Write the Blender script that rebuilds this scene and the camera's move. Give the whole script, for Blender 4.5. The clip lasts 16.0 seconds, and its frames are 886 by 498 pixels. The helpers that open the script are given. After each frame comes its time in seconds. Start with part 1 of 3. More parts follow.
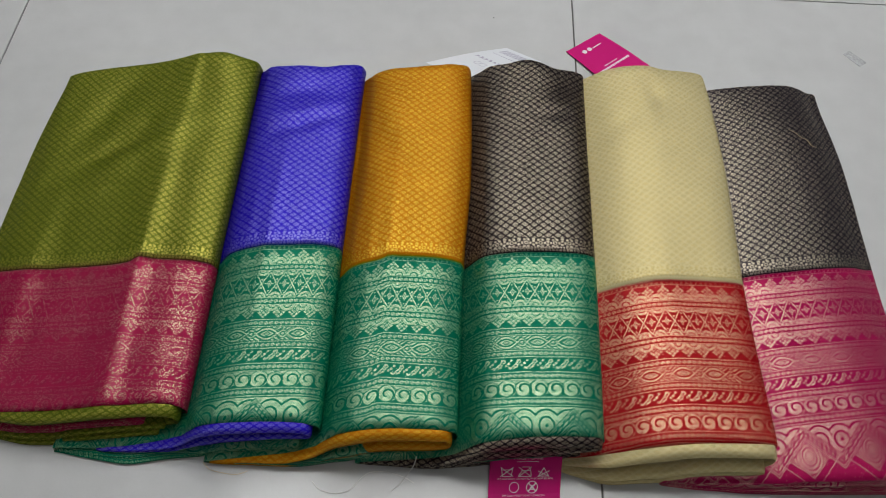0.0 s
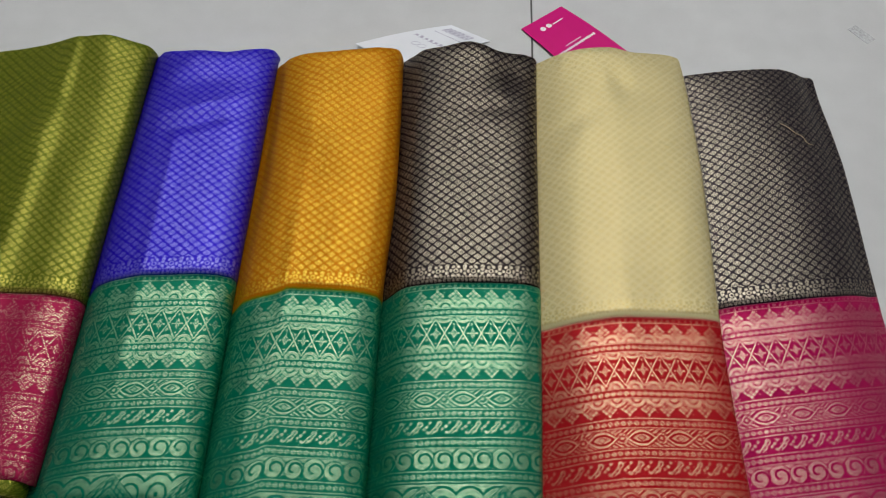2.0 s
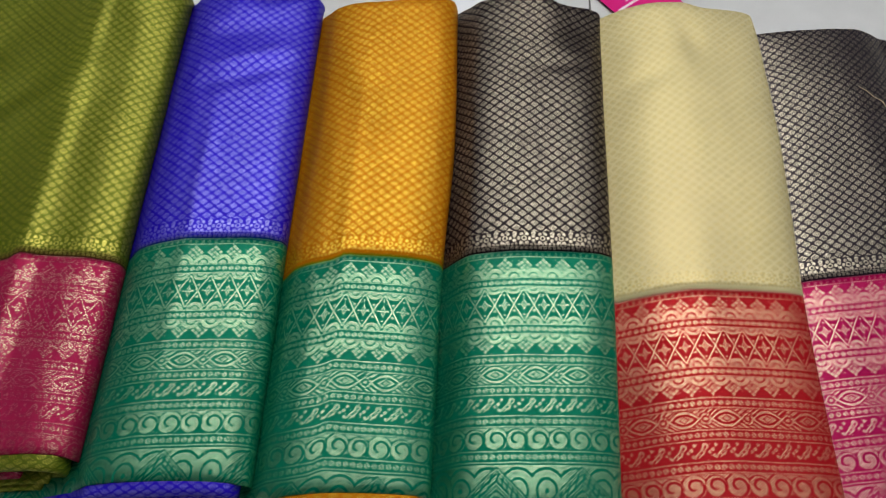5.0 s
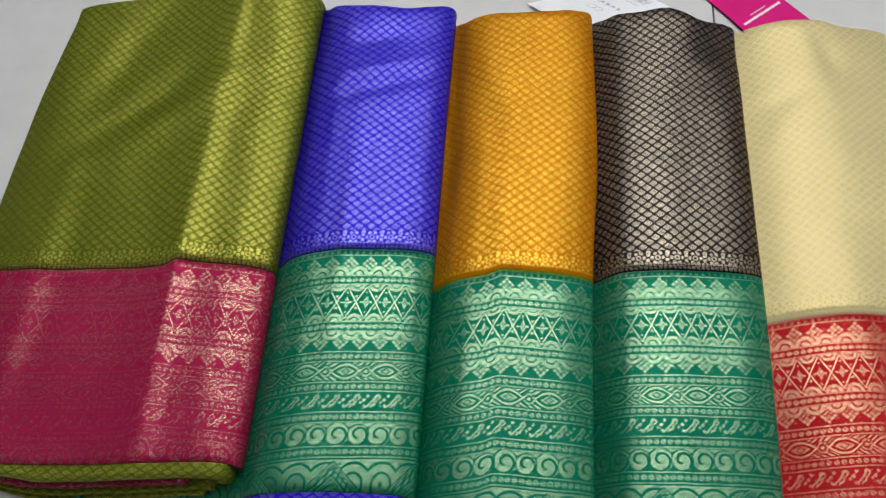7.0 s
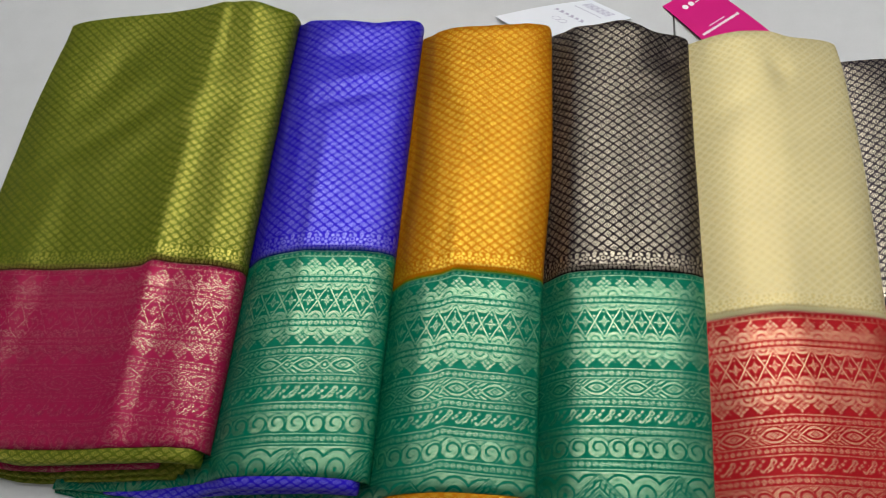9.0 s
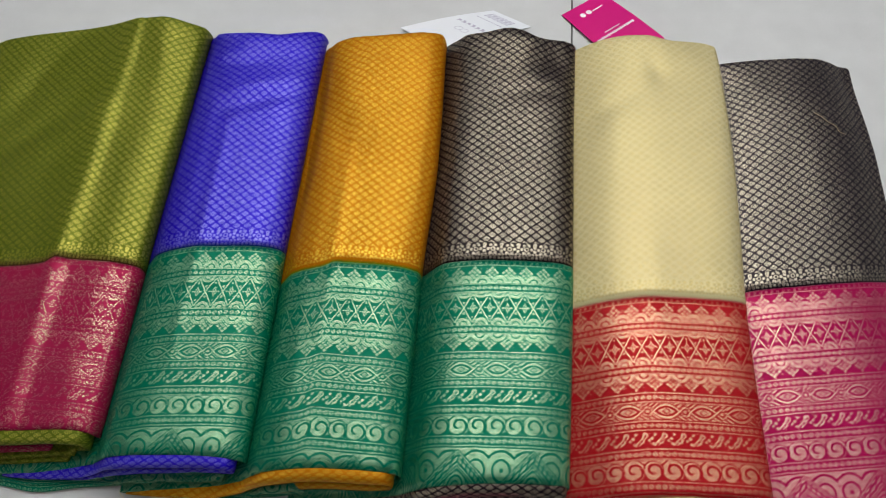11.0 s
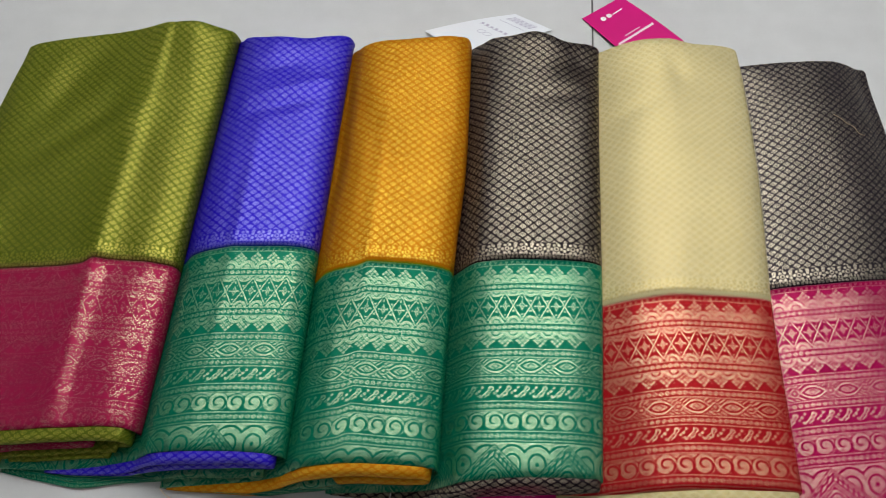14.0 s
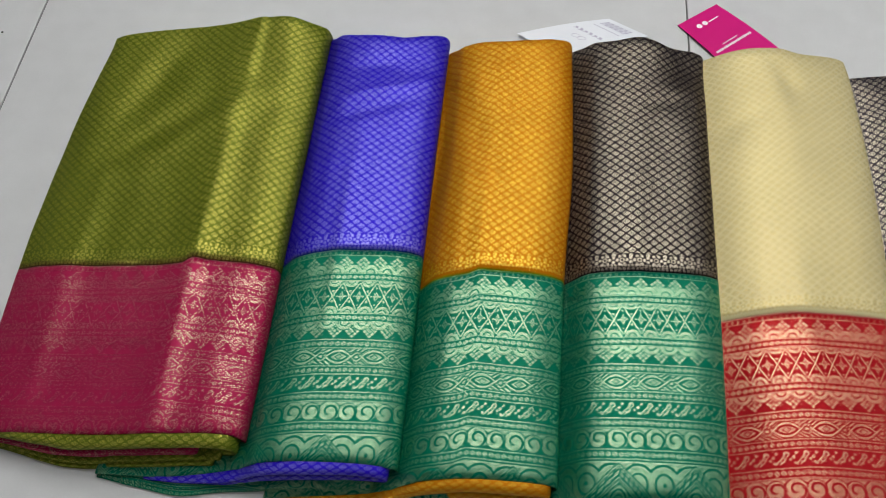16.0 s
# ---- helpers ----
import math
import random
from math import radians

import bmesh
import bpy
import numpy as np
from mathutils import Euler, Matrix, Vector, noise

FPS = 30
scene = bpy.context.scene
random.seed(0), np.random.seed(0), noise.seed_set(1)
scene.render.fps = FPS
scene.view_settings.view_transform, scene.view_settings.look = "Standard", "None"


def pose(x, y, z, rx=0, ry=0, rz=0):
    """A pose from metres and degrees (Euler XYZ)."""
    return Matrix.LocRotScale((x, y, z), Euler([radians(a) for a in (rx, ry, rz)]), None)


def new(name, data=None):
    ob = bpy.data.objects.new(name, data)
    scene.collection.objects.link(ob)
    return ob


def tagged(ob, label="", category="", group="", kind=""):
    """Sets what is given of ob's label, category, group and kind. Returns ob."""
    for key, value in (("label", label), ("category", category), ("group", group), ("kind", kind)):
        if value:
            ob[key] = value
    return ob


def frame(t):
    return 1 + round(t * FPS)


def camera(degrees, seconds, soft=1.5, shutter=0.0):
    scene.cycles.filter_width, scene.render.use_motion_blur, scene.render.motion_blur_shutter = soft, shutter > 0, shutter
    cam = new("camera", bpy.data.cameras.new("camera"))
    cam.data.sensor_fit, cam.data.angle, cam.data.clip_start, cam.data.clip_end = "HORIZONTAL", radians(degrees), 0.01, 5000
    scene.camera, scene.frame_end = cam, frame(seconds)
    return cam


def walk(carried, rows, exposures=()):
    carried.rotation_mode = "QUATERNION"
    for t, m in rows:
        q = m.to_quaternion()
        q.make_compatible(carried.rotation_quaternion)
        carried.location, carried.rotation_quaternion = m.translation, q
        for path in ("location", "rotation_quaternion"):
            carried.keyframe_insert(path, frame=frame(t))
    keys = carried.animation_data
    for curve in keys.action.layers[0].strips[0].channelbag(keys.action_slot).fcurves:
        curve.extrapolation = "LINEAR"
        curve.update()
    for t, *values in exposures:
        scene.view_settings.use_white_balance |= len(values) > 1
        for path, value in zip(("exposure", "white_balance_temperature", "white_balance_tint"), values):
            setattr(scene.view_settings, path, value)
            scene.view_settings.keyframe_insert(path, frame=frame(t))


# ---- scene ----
cam = camera(58.1, 16.0, soft=0.8)
METRES, EYE, TILT, LEAN, TURN = 0.862, 0.821, -90.0, 0.0, 0.0
ROWS = [
    (0.0, 0.0, 0.0, 0.0, -1.46, 31.61, -2.38),
    (0.5, 0.0026, 0.0181, 0.0189, -1.51, 31.27, -2.38),
    (1.0, 0.034, 0.0443, 0.0914, -1.59, 30.47, -2.69),
    (1.5, 0.0664, 0.0781, 0.156, -1.37, 29.68, -2.4),
    (2.0, 0.0941, 0.1176, 0.1606, -1.03, 28.91, -2.21),
    (2.5, 0.1019, 0.1146, 0.1643, -0.7, 28.29, -1.61),
    (3.0, 0.0894, 0.1287, 0.1611, -0.71, 27.86, -1.55),
    (5.5, -0.0167, 0.1684, 0.1892, -2.21, 26.3, -3.0),
    (6.0, -0.0684, 0.1655, 0.197, -2.42, 25.93, -3.27),
    (6.5, -0.1164, 0.1588, 0.2027, -2.35, 25.58, -3.73),
    (7.0, -0.1283, 0.1562, 0.1959, -2.19, 25.67, -4.15),
    (7.5, -0.1338, 0.1479, 0.1941, -2.01, 25.76, -4.49),
    (8.0, -0.1342, 0.1404, 0.1927, -1.71, 25.73, -4.67),
    (8.5, -0.1046, 0.1356, 0.1984, -1.3, 25.73, -4.74),
    (9.0, -0.0626, 0.1097, 0.1771, -0.88, 25.8, -4.73),
    (9.5, 0.0068, 0.084, 0.1509, -0.34, 26.32, -4.56),
    (10.0, 0.0606, 0.0701, 0.1397, 0.14, 26.7, -4.38),
    (12.5, 0.1004, 0.096, 0.1378, 0.47, 27.77, -4.7),
    (13.0, 0.105, 0.0961, 0.1425, 0.39, 27.64, -4.42),
    (13.5, 0.0952, 0.0864, 0.1399, 0.35, 27.5, -4.19),
    (14.0, 0.0489, 0.0627, 0.1257, 0.21, 27.35, -4.25),
    (14.5, 0.0018, 0.068, 0.1219, 0.02, 27.33, -4.61),
    (15.0, -0.0404, 0.0824, 0.1321, -0.36, 27.4, -5.18),
    (15.5, -0.0679, 0.0869, 0.1346, -0.54, 27.53, -5.47),
    (16.0, -0.0796, 0.084, 0.1332, -0.67, 27.56, -5.56),
]
walk(cam, [(t, pose(0, 0, EYE, TILT, LEAN, TURN) @ pose(METRES * x, METRES * y, METRES * z, 90 + pitch, roll, yaw)) for t, x, y, z, yaw, pitch, roll in ROWS],
     exposures=[(0.0, -0.20), (1.5, -0.20), (3.0, -0.20), (5.5, 0.03), (7.0, 0.08), (10.0, 0.06), (16.0, 0.04)])

# ---- light ----
world = bpy.data.worlds.new("world")
scene.world = world
world.use_nodes = True
world.node_tree.nodes["Background"].inputs[0].default_value = (0.6, 0.65, 0.7, 1)
world.node_tree.nodes["Background"].inputs[1].default_value = 0.0

# the last, weak entry is a front fill added to lift the near folds
LIGHTS = [(-0.60, 1.65, 13.0), (0.0, 1.65, 12.0), (0.6, 1.65, 9.0), (1.2, 1.65, 7.5), (0.40, -0.75, 1.6)]
CEIL = 2.75


# ---- material tools ----
class S:
    """A socket with arithmetic, for writing patterns as formulas."""

    def __init__(self, nt, out):
        self.nt, self.out = nt, out

    def op(self, kind, *others, clamp=False):
        n = self.nt.nodes.new("ShaderNodeMath")
        n.operation, n.use_clamp = kind, clamp
        for k, v in enumerate((self, *others)):
            if isinstance(v, S):
                self.nt.links.new(v.out, n.inputs[k])
            else:
                n.inputs[k].default_value = v
        return S(self.nt, n.outputs[0])

    def __add__(self, o): return self.op("ADD", o)
    def __radd__(self, o): return self.op("ADD", o)
    def __sub__(self, o): return self.op("SUBTRACT", o)
    def __mul__(self, o): return self.op("MULTIPLY", o)
    def __rmul__(self, o): return self.op("MULTIPLY", o)
    def __truediv__(self, o): return self.op("DIVIDE", o)
    def __lt__(self, o): return self.op("LESS_THAN", o)
    def __gt__(self, o): return self.op("GREATER_THAN", o)
    def abs(self): return self.op("ABSOLUTE")
    def fract(self): return self.op("FRACT")
    def sin(self): return self.op("SINE")
    def cos(self): return self.op("COSINE")
    def max(self, o): return self.op("MAXIMUM", o)
    def min(self, o): return self.op("MINIMUM", o)
    def sqrt(self): return self.op("SQRT")
    def inv(self): return (self * -1.0) + 1.0
    def near(self, c, h): return self.op("COMPARE", c, h)
    def clamp(self): return self.op("ADD", 0.0, clamp=True)


def node(nt, kind, **sets):
    n = nt.nodes.new("ShaderNode" + kind)
    for k, v in sets.items():
        n.inputs[k.replace("_", " ")].default_value = v
    return n


def blank(name):
    m = bpy.data.materials.new(name)
    m.use_nodes = True
    nt = m.node_tree
    bsdf = nt.nodes["Principled BSDF"]
    return m, nt, bsdf


def noise_at(nt, scale, detail=2.0, coord=None):
    n = node(nt, "TexNoise", Scale=scale, Detail=detail)
    if coord is None:
        coord = nt.nodes.new("ShaderNodeTexCoord").outputs["Object"]
    nt.links.new(coord, n.inputs["Vector"])
    return S(nt, n.outputs["Fac"])


def tint(nt, base, other, fac):
    n = nt.nodes.new("ShaderNodeMix")
    n.data_type = "RGBA"
    for k, c in ((6, base), (7, other)):
        if isinstance(c, tuple):
            n.inputs[k].default_value = (*c, 1)
        else:
            nt.links.new(c, n.inputs[k])
    nt.links.new(fac.out, n.inputs[0])
    return n.outputs[2]


def relief(nt, height, strength, distance):
    n = node(nt, "Bump", Strength=strength, Distance=distance)
    nt.links.new(height.out, n.inputs["Height"])
    return n.outputs[0]


def simple(name, colour, rough=0.5, spread=0.12, scale=40.0, metal=0.0, bump=0.0):
    m, nt, b = blank(name)
    f = noise_at(nt, scale, 4.0)
    dark = tuple(c * (1 - spread) for c in colour)
    light = tuple(min(1, c * (1 + spread)) for c in colour)
    nt.links.new(tint(nt, dark, light, f), b.inputs["Base Color"])
    b.inputs["Roughness"].default_value = rough
    b.inputs["Metallic"].default_value = metal
    if bump:
        nt.links.new(relief(nt, noise_at(nt, scale * 6, 3.0), bump, 0.001), b.inputs["Normal"])
    return m


# ---- woven patterns, in millimetres on the cloth ----
def tri(x):
    """A triangle wave: 0 in the middle of each repeat, 1 at its ends."""
    return ((x.fract() - 0.5) * 2.0).abs()


def cell_x(x, p):
    """The place inside a repeat of length p, from -p/2 to p/2."""
    return ((x / p).fract() - 0.5) * p


def dist(x, y):
    return (x * x + y * y).sqrt()


def dot_row(x, w, c, r, p):
    dx, dw = cell_x(x, p), w - c
    return (dist(dx, dw) < r) * ((dx - dw * 0.6).abs() > r * 0.16)


def ruled_dots(x, w, c, half):
    """A row of knots between two twisted cords, with a dark line along each cord."""
    rope = ((x - w * 1.2) / 1.55).fract() > 0.3
    knot = dot_row(x, w, c, half * 0.52, 16.0 / 3.0)
    cord = (w - c).abs().near(half - 0.1, 0.62) * rope
    return knot.max(cord)


def diamond(t, z, hx, hz, step):
    """A stepped rhombus built from small rhombi; t and z from its middle, in millimetres."""
    a, b = t / hx + z / hz, t / hx - z / hz
    inside = a.abs().max(b.abs()) < 1.0
    joints = ((a * step * 0.5 + 0.5 * step).fract() > 0.24) * ((b * step * 0.5 + 0.5 * step).fract() > 0.24)
    return inside * joints


def dome(q, h, rx, rh):
    """A hatched half oval of arches, h from its foot."""
    r = dist(q / rx, h / rh)
    return (r < 1.0) * (h > 0.0) * ((r * 1.7 + 0.3).fract() > 0.26)


def border_mask(u, w):
    """Gold figure of the broad border, from the join down: rows of knots, rhombi on arches, lozenges, leaves, sprigs, scrolls, large zigzag."""
    p = 16.0
    x = u * -1.0
    q0 = cell_x(x, p)                 # from the middle of a repeat
    q1 = cell_x(x + p * 0.5, p)       # from between two repeats
    g = ruled_dots(x, w, 3.2, 2.6)
    for c, half in ((29.0, 4.0), (70.6, 4.2), (96.3, 4.1), (121.2, 3.9), (145.5, 4.2), (172.5, 4.2)):
        g = g.max(ruled_dots(x, w, c, half))
    # rhombi standing between arches
    feet = dome(q1, (w - 24.2) * -1.0, 8.0, 8.2)
    g = g.max(feet).max(diamond(q0, w - 13.6, 7.2, 7.4, 3.0) * (feet < 0.5) * (dist(q1 / 8.0, (w - 24.2) / 8.2) > 1.08))
    # lozenges of doubled lines, with rosettes inside and knots between
    z = (w - 49.3) / 14.5
    band = z.abs() < 1.0
    rim = q0.abs() / 8.0 + z.abs()
    line = (rim - 1.0).abs() < 0.095
    core = diamond(q0, w - 49.3, 3.2, 5.8, 3.0)
    buds = (dist(q0.abs() - 4.1, w - 49.3) < 0.95).max(dist(q0, (w - 49.3).abs() - 8.8) < 0.9)
    sides = dist(q1, (w - 49.3).abs() - 5.2) < 1.3
    hang = dome(q1, w - 33.6, 6.8, 6.2) * (rim > 1.2)
    rise = dome(q1, (w - 65.8) * -1.0, 6.8, 6.6) * (rim > 1.2)
    g = g.max((line.max(core).max(buds).max(sides * (rim > 1.2))) * band).max(hang).max(rise)
    # hanging rhombi under arches
    over = dome(q1, w - 75.4, 8.0, 7.2)
    g = g.max(over).max(diamond(q0, w - 84.2, 7.2, 7.2, 3.0) * (dist(q1 / 8.0, (w - 75.4) / 7.2) > 1.1))
    # chain of eye-shaped leaves and flowers
    e = (w - 108.7) / 7.4
    ql = cell_x(x, 32.0)
    qf = cell_x(x + 16.0, 32.0)
    lid = (ql * ql) * -0.0062 + 0.78
    eye = ((e.abs() - lid).abs() < 0.14) * (ql.abs() < 12.5)
    pupil = (e.abs() < ((ql * ql) * -0.0085 + 0.42)) * ((ql.abs() * 0.8 + (w - 108.7).abs()).near(2.6, 0.6).inv())
    rf = dist(qf, (w - 108.7) * 1.0)
    flower = ((rf < 4.6) * (rf > 2.9) * (((x + w) / 3.2).fract() > 0.25)).max(rf < 1.5)
    leaves = (e.abs() > (lid + 0.28)) * (rf > 5.6) * (((x * 0.7 + (w - 108.7).abs() * -1.0) / 3.6).fract() > 0.42)
    g = g.max(eye.max(pupil).max(flower).max(leaves) * (e.abs() < 0.98))
    # slanted sprigs and loose knots
    y = (w - 133.2) * -1.0
    stem = ((q0 - y * 0.95).abs() < 0.95) * (y.abs() < 5.4)
    stem2 = ((q0 - y * 0.95 - 3.6).abs() < 0.8) * y.near(-2.4, 2.8)
    hook = (dist(q0 - 4.2, y - 3.4) < 2.6) * (dist(q0 - 3.9, y - 3.1) > 1.3)
    eyelet = (dist(q0 - 0.9, y + 1.4) < 2.5) * (dist(q0 - 0.9, y + 1.4) > 1.2)
    g = g.max(stem).max(stem2).max(hook).max(eyelet)
    for cx, cy, r in ((-3.6, 4.4, 1.35), (-6.4, 1.2, 1.45), (-5.6, -3.6, 1.35), (7.0, -0.9, 1.2)):
        g = g.max(dist(q0 - cx, y - cy) < r)
    # running scrolls, a large and a small one by turns
    y = (w - 159.2) * -1.0
    figure = (y > 5.6) * (y < 8.6)
    for shift, rad in ((0.0, 9.0), (16.0, 7.6)):
        q = cell_x(x + shift, 32.0)
        r = dist(q, y + 0.2)
        ang = (y + 0.2).op("ARCTAN2", q)
        groove = ((r / 6.4 + ang / 6.283 + 0.1).fract() < 0.30) * (r > 1.9)
        disc = r < rad
        figure = (figure * (r > rad + 0.9)).max(disc * groove.inv())
    g = g.max(figure * (y.abs() < 8.7))
    # large zigzag of doubled cords with checks, between hatched petals
    big = tri(x / 64.0 + 0.25) * 32.0
    d = (w - 180.0) - big
    low = w > 178.4
    rope = ((x - w) / 1.8).fract() > 0.25
    checks = (((d - 4.3) / 4.6).fract() > 0.36) * (((x + w * 0.3) / 4.6).fract() > 0.36)
    zig = ((d - 1.0).abs() < 1.0).max((d - 11.8).abs() < 1.0).max((d - 14.4).abs() < 0.8) * rope
    qp = cell_x(x, 21.333)
    fan = dist(qp, (w - 197.0) * 0.85)
    petals = (d < -1.2) * ((fan / 6.4).fract() > 0.28) * ((d.abs() - 2.2) > -1.0)
    # the cords cross in the valleys and enclose a rhombus with a leaf in it
    m = (w - 244.0 + big) * -1.0
    zig = zig.max(((m - 1.0).abs() < 1.0).max((m - 11.8).abs() < 1.0) * rope * (w > 212.0))
    qv = cell_x(x + 16.0, 64.0)
    oval = dist(qv / 6.0, (w - 211.0) / 8.5)
    inner = ((oval < 1.0) * oval.near(0.62, 0.07).inv()).max((oval > 1.2) * ((oval * 2.0).fract() > 0.35)) * (d > 16.6) * (m > 13.4)
    g = g.max(zig.max(checks * d.near(6.4, 3.6)).max(petals).max(inner) * low)
    return g


def body_mask(u, v, dotted):
    """Gold leaves in a net of thin dark lines; v grows away from the border. A row of rosettes ends it."""
    x = u * -1.0
    a, b = x / 10.6 + v / 9.0, x / 10.6 - v / 9.0
    fa, fb = a.fract() - 0.5, b.fract() - 0.5
    px, py = fa + fb, fa - fb
    fa2, fb2 = fa * fa, fb * fb
    leaf = (fa2 * fa2 + fb2 * fb2) < 0.0245
    veins = ((px + py * 0.35 + (py - px * 0.2).abs() * 0.9) * 2.6 + 0.1).fract() > 0.38
    cell = leaf * veins
    q = cell_x(x, 16.0)
    s = v - 11.8
    r = dist(q, s)
    ang = s.op("ARCTAN2", q)
    petal = r < ((ang * 6.0).cos() * 0.8 + 5.4)
    ros = petal * (r.near(2.9, 0.45).inv()) * (r > 1.2) * (((ang * 6.0).cos() > -0.55).max(r < 2.4))
    arms = (dist(q.abs() - 8.0, s.abs() - 2.2) < 1.7) * ((s + q * 0.6).abs() > 0.4)
    edge = dot_row(x, v, 6.2, 1.3, 16.0 / 5.0).max(dot_row(x + 8.0, v, 16.6, 1.9, 16.0)).max(dot_row(x + 3.0, v, 17.4, 1.1, 8.0))
    rows = dot_row(x, v, 2.4, 1.5, 4.0).max((v - 4.3).abs() < 0.3)
    g = cell * (v > 18.8) + ros.max(arms).max(edge) * v.near(11.8, 6.9)
    return g + rows * (v < 4.7) if dotted else g


def silk(name, ground, zari, kind, deep=None, cover=0.72, join=0.75, polish=0.25, dotted=True):
    m, nt, b = blank(name)
    uv = nt.nodes.new("ShaderNodeUVMap")
    uv.uv_map = "cloth"
    sep = nt.nodes.new("ShaderNodeSeparateXYZ")
    nt.links.new(uv.outputs[0], sep.inputs[0])
    # the weave wanders a little
    warp = noise_at(nt, 55.0, 2.0, uv.outputs[0])
    u = S(nt, sep.outputs[0]) * 1000.0 + (warp - 0.5) * 1.2
    v = S(nt, sep.outputs[1]) * 1000.0 + (warp - 0.5) * 1.0
    g = border_mask(u, v * -1.0) if kind == "border" else body_mask(u, v, dotted)
    twill = ((u * 0.6 + v) / 1.1).fract()
    worn = noise_at(nt, 300.0, 3.0, uv.outputs[0])
    # single threads: slanted ribs, each pick a little brighter or duller
    pick = nt.nodes.new("ShaderNodeTexWhiteNoise")
    pick.noise_dimensions = "2D"
    cells = nt.nodes.new("ShaderNodeCombineXYZ")
    nt.links.new((u / 0.9).op("FLOOR").out, cells.inputs[0])
    nt.links.new(((v + u * 0.5) / 0.65).op("FLOOR").out, cells.inputs[1])
    nt.links.new(cells.outputs[0], pick.inputs["Vector"])
    spark = S(nt, pick.outputs["Value"])
    rib = (((u * 0.75 + v) / 1.7).fract() > 0.43) if kind == "border" else (v / 1.1).fract() > 0.2
    figure = g
    g = g * cover * (rib * 0.9 + 0.1) * ((worn - 0.22) * 4.5).clamp() * (spark * 0.3 + 0.8)
    g = g.max((spark > 0.985) * 0.3).clamp()
    # ground yarn
    slub = noise_at(nt, 14.0, 4.0, uv.outputs[0])
    grain = noise_at(nt, 900.0, 1.0, uv.outputs[0])
    dark = tuple(c * 0.78 for c in ground)
    lite = tuple(min(1.0, c * 1.2) for c in ground)
    col = tint(nt, dark, lite, (slub * 0.6 + grain * 0.4))
    if deep:
        # the two yarn colours mix along the join
        col = tint(nt, col, deep, ((v.abs() * -join) + 1.0 + (worn - 0.5)).clamp() * 0.85)
    nt.links.new(col, b.inputs["Base Color"])
    # filament silk: part of the light comes back as a coloured sheen
    b.inputs["Roughness"].default_value = 0.5
    b.inputs["Metallic"].default_value = 0.25
    b.inputs["Specular IOR Level"].default_value = 0.1
    gold = nt.nodes.new("ShaderNodeBsdfAnisotropic")
    gold.distribution = "BECKMANN"
    gcol = tint(nt, tuple(c * 0.5 for c in zari), tuple(min(1.0, c * 1.3) for c in zari), spark)
    nt.links.new(gcol, gold.inputs["Color"])
    nt.links.new((spark * 0.16 + polish).out, gold.inputs["Roughness"])
    tang = nt.nodes.new("ShaderNodeTangent")
    tang.direction_type, tang.uv_map = "UV_MAP", "cloth"
    nt.links.new(tang.outputs[0], gold.inputs["Tangent"])
    gold.inputs["Anisotropy"].default_value = 0.3
    gold.inputs["Rotation"].default_value = 0.25
    bump = relief(nt, figure * 0.6 + rib * figure * 0.3 + twill * 0.2 + spark * 0.3, 0.6, 0.0005)
    nt.links.new(bump, b.inputs["Normal"])
    nt.links.new(bump, gold.inputs["Normal"])
    mix = nt.nodes.new("ShaderNodeMixShader")
    nt.links.new(g.out, mix.inputs[0])
    nt.links.new(b.outputs[0], mix.inputs[1])
    nt.links.new(gold.outputs[0], mix.inputs[2])
    nt.links.new(mix.outputs[0], nt.nodes["Material Output"].inputs[0])
    return m


OLIVE, PINK = (0.105, 0.135, 0.008), (0.34, 0.010, 0.062)
BLUE, EMERALD = (0.021, 0.007, 0.50), (0.001, 0.165, 0.092)
AMBER, BLACK = (0.54, 0.185, 0.002), (0.015, 0.010, 0.013)
CREAM, RED = (0.69, 0.60, 0.325), (0.42, 0.011, 0.016)
CHARCOAL, MAGENTA = (0.028, 0.022, 0.028), (0.40, 0.007, 0.085)
Z_GOLD, Z_PALE, Z_ROSE = (0.80, 0.66, 0.32), (0.72, 0.68, 0.52), (0.82, 0.58, 0.42)

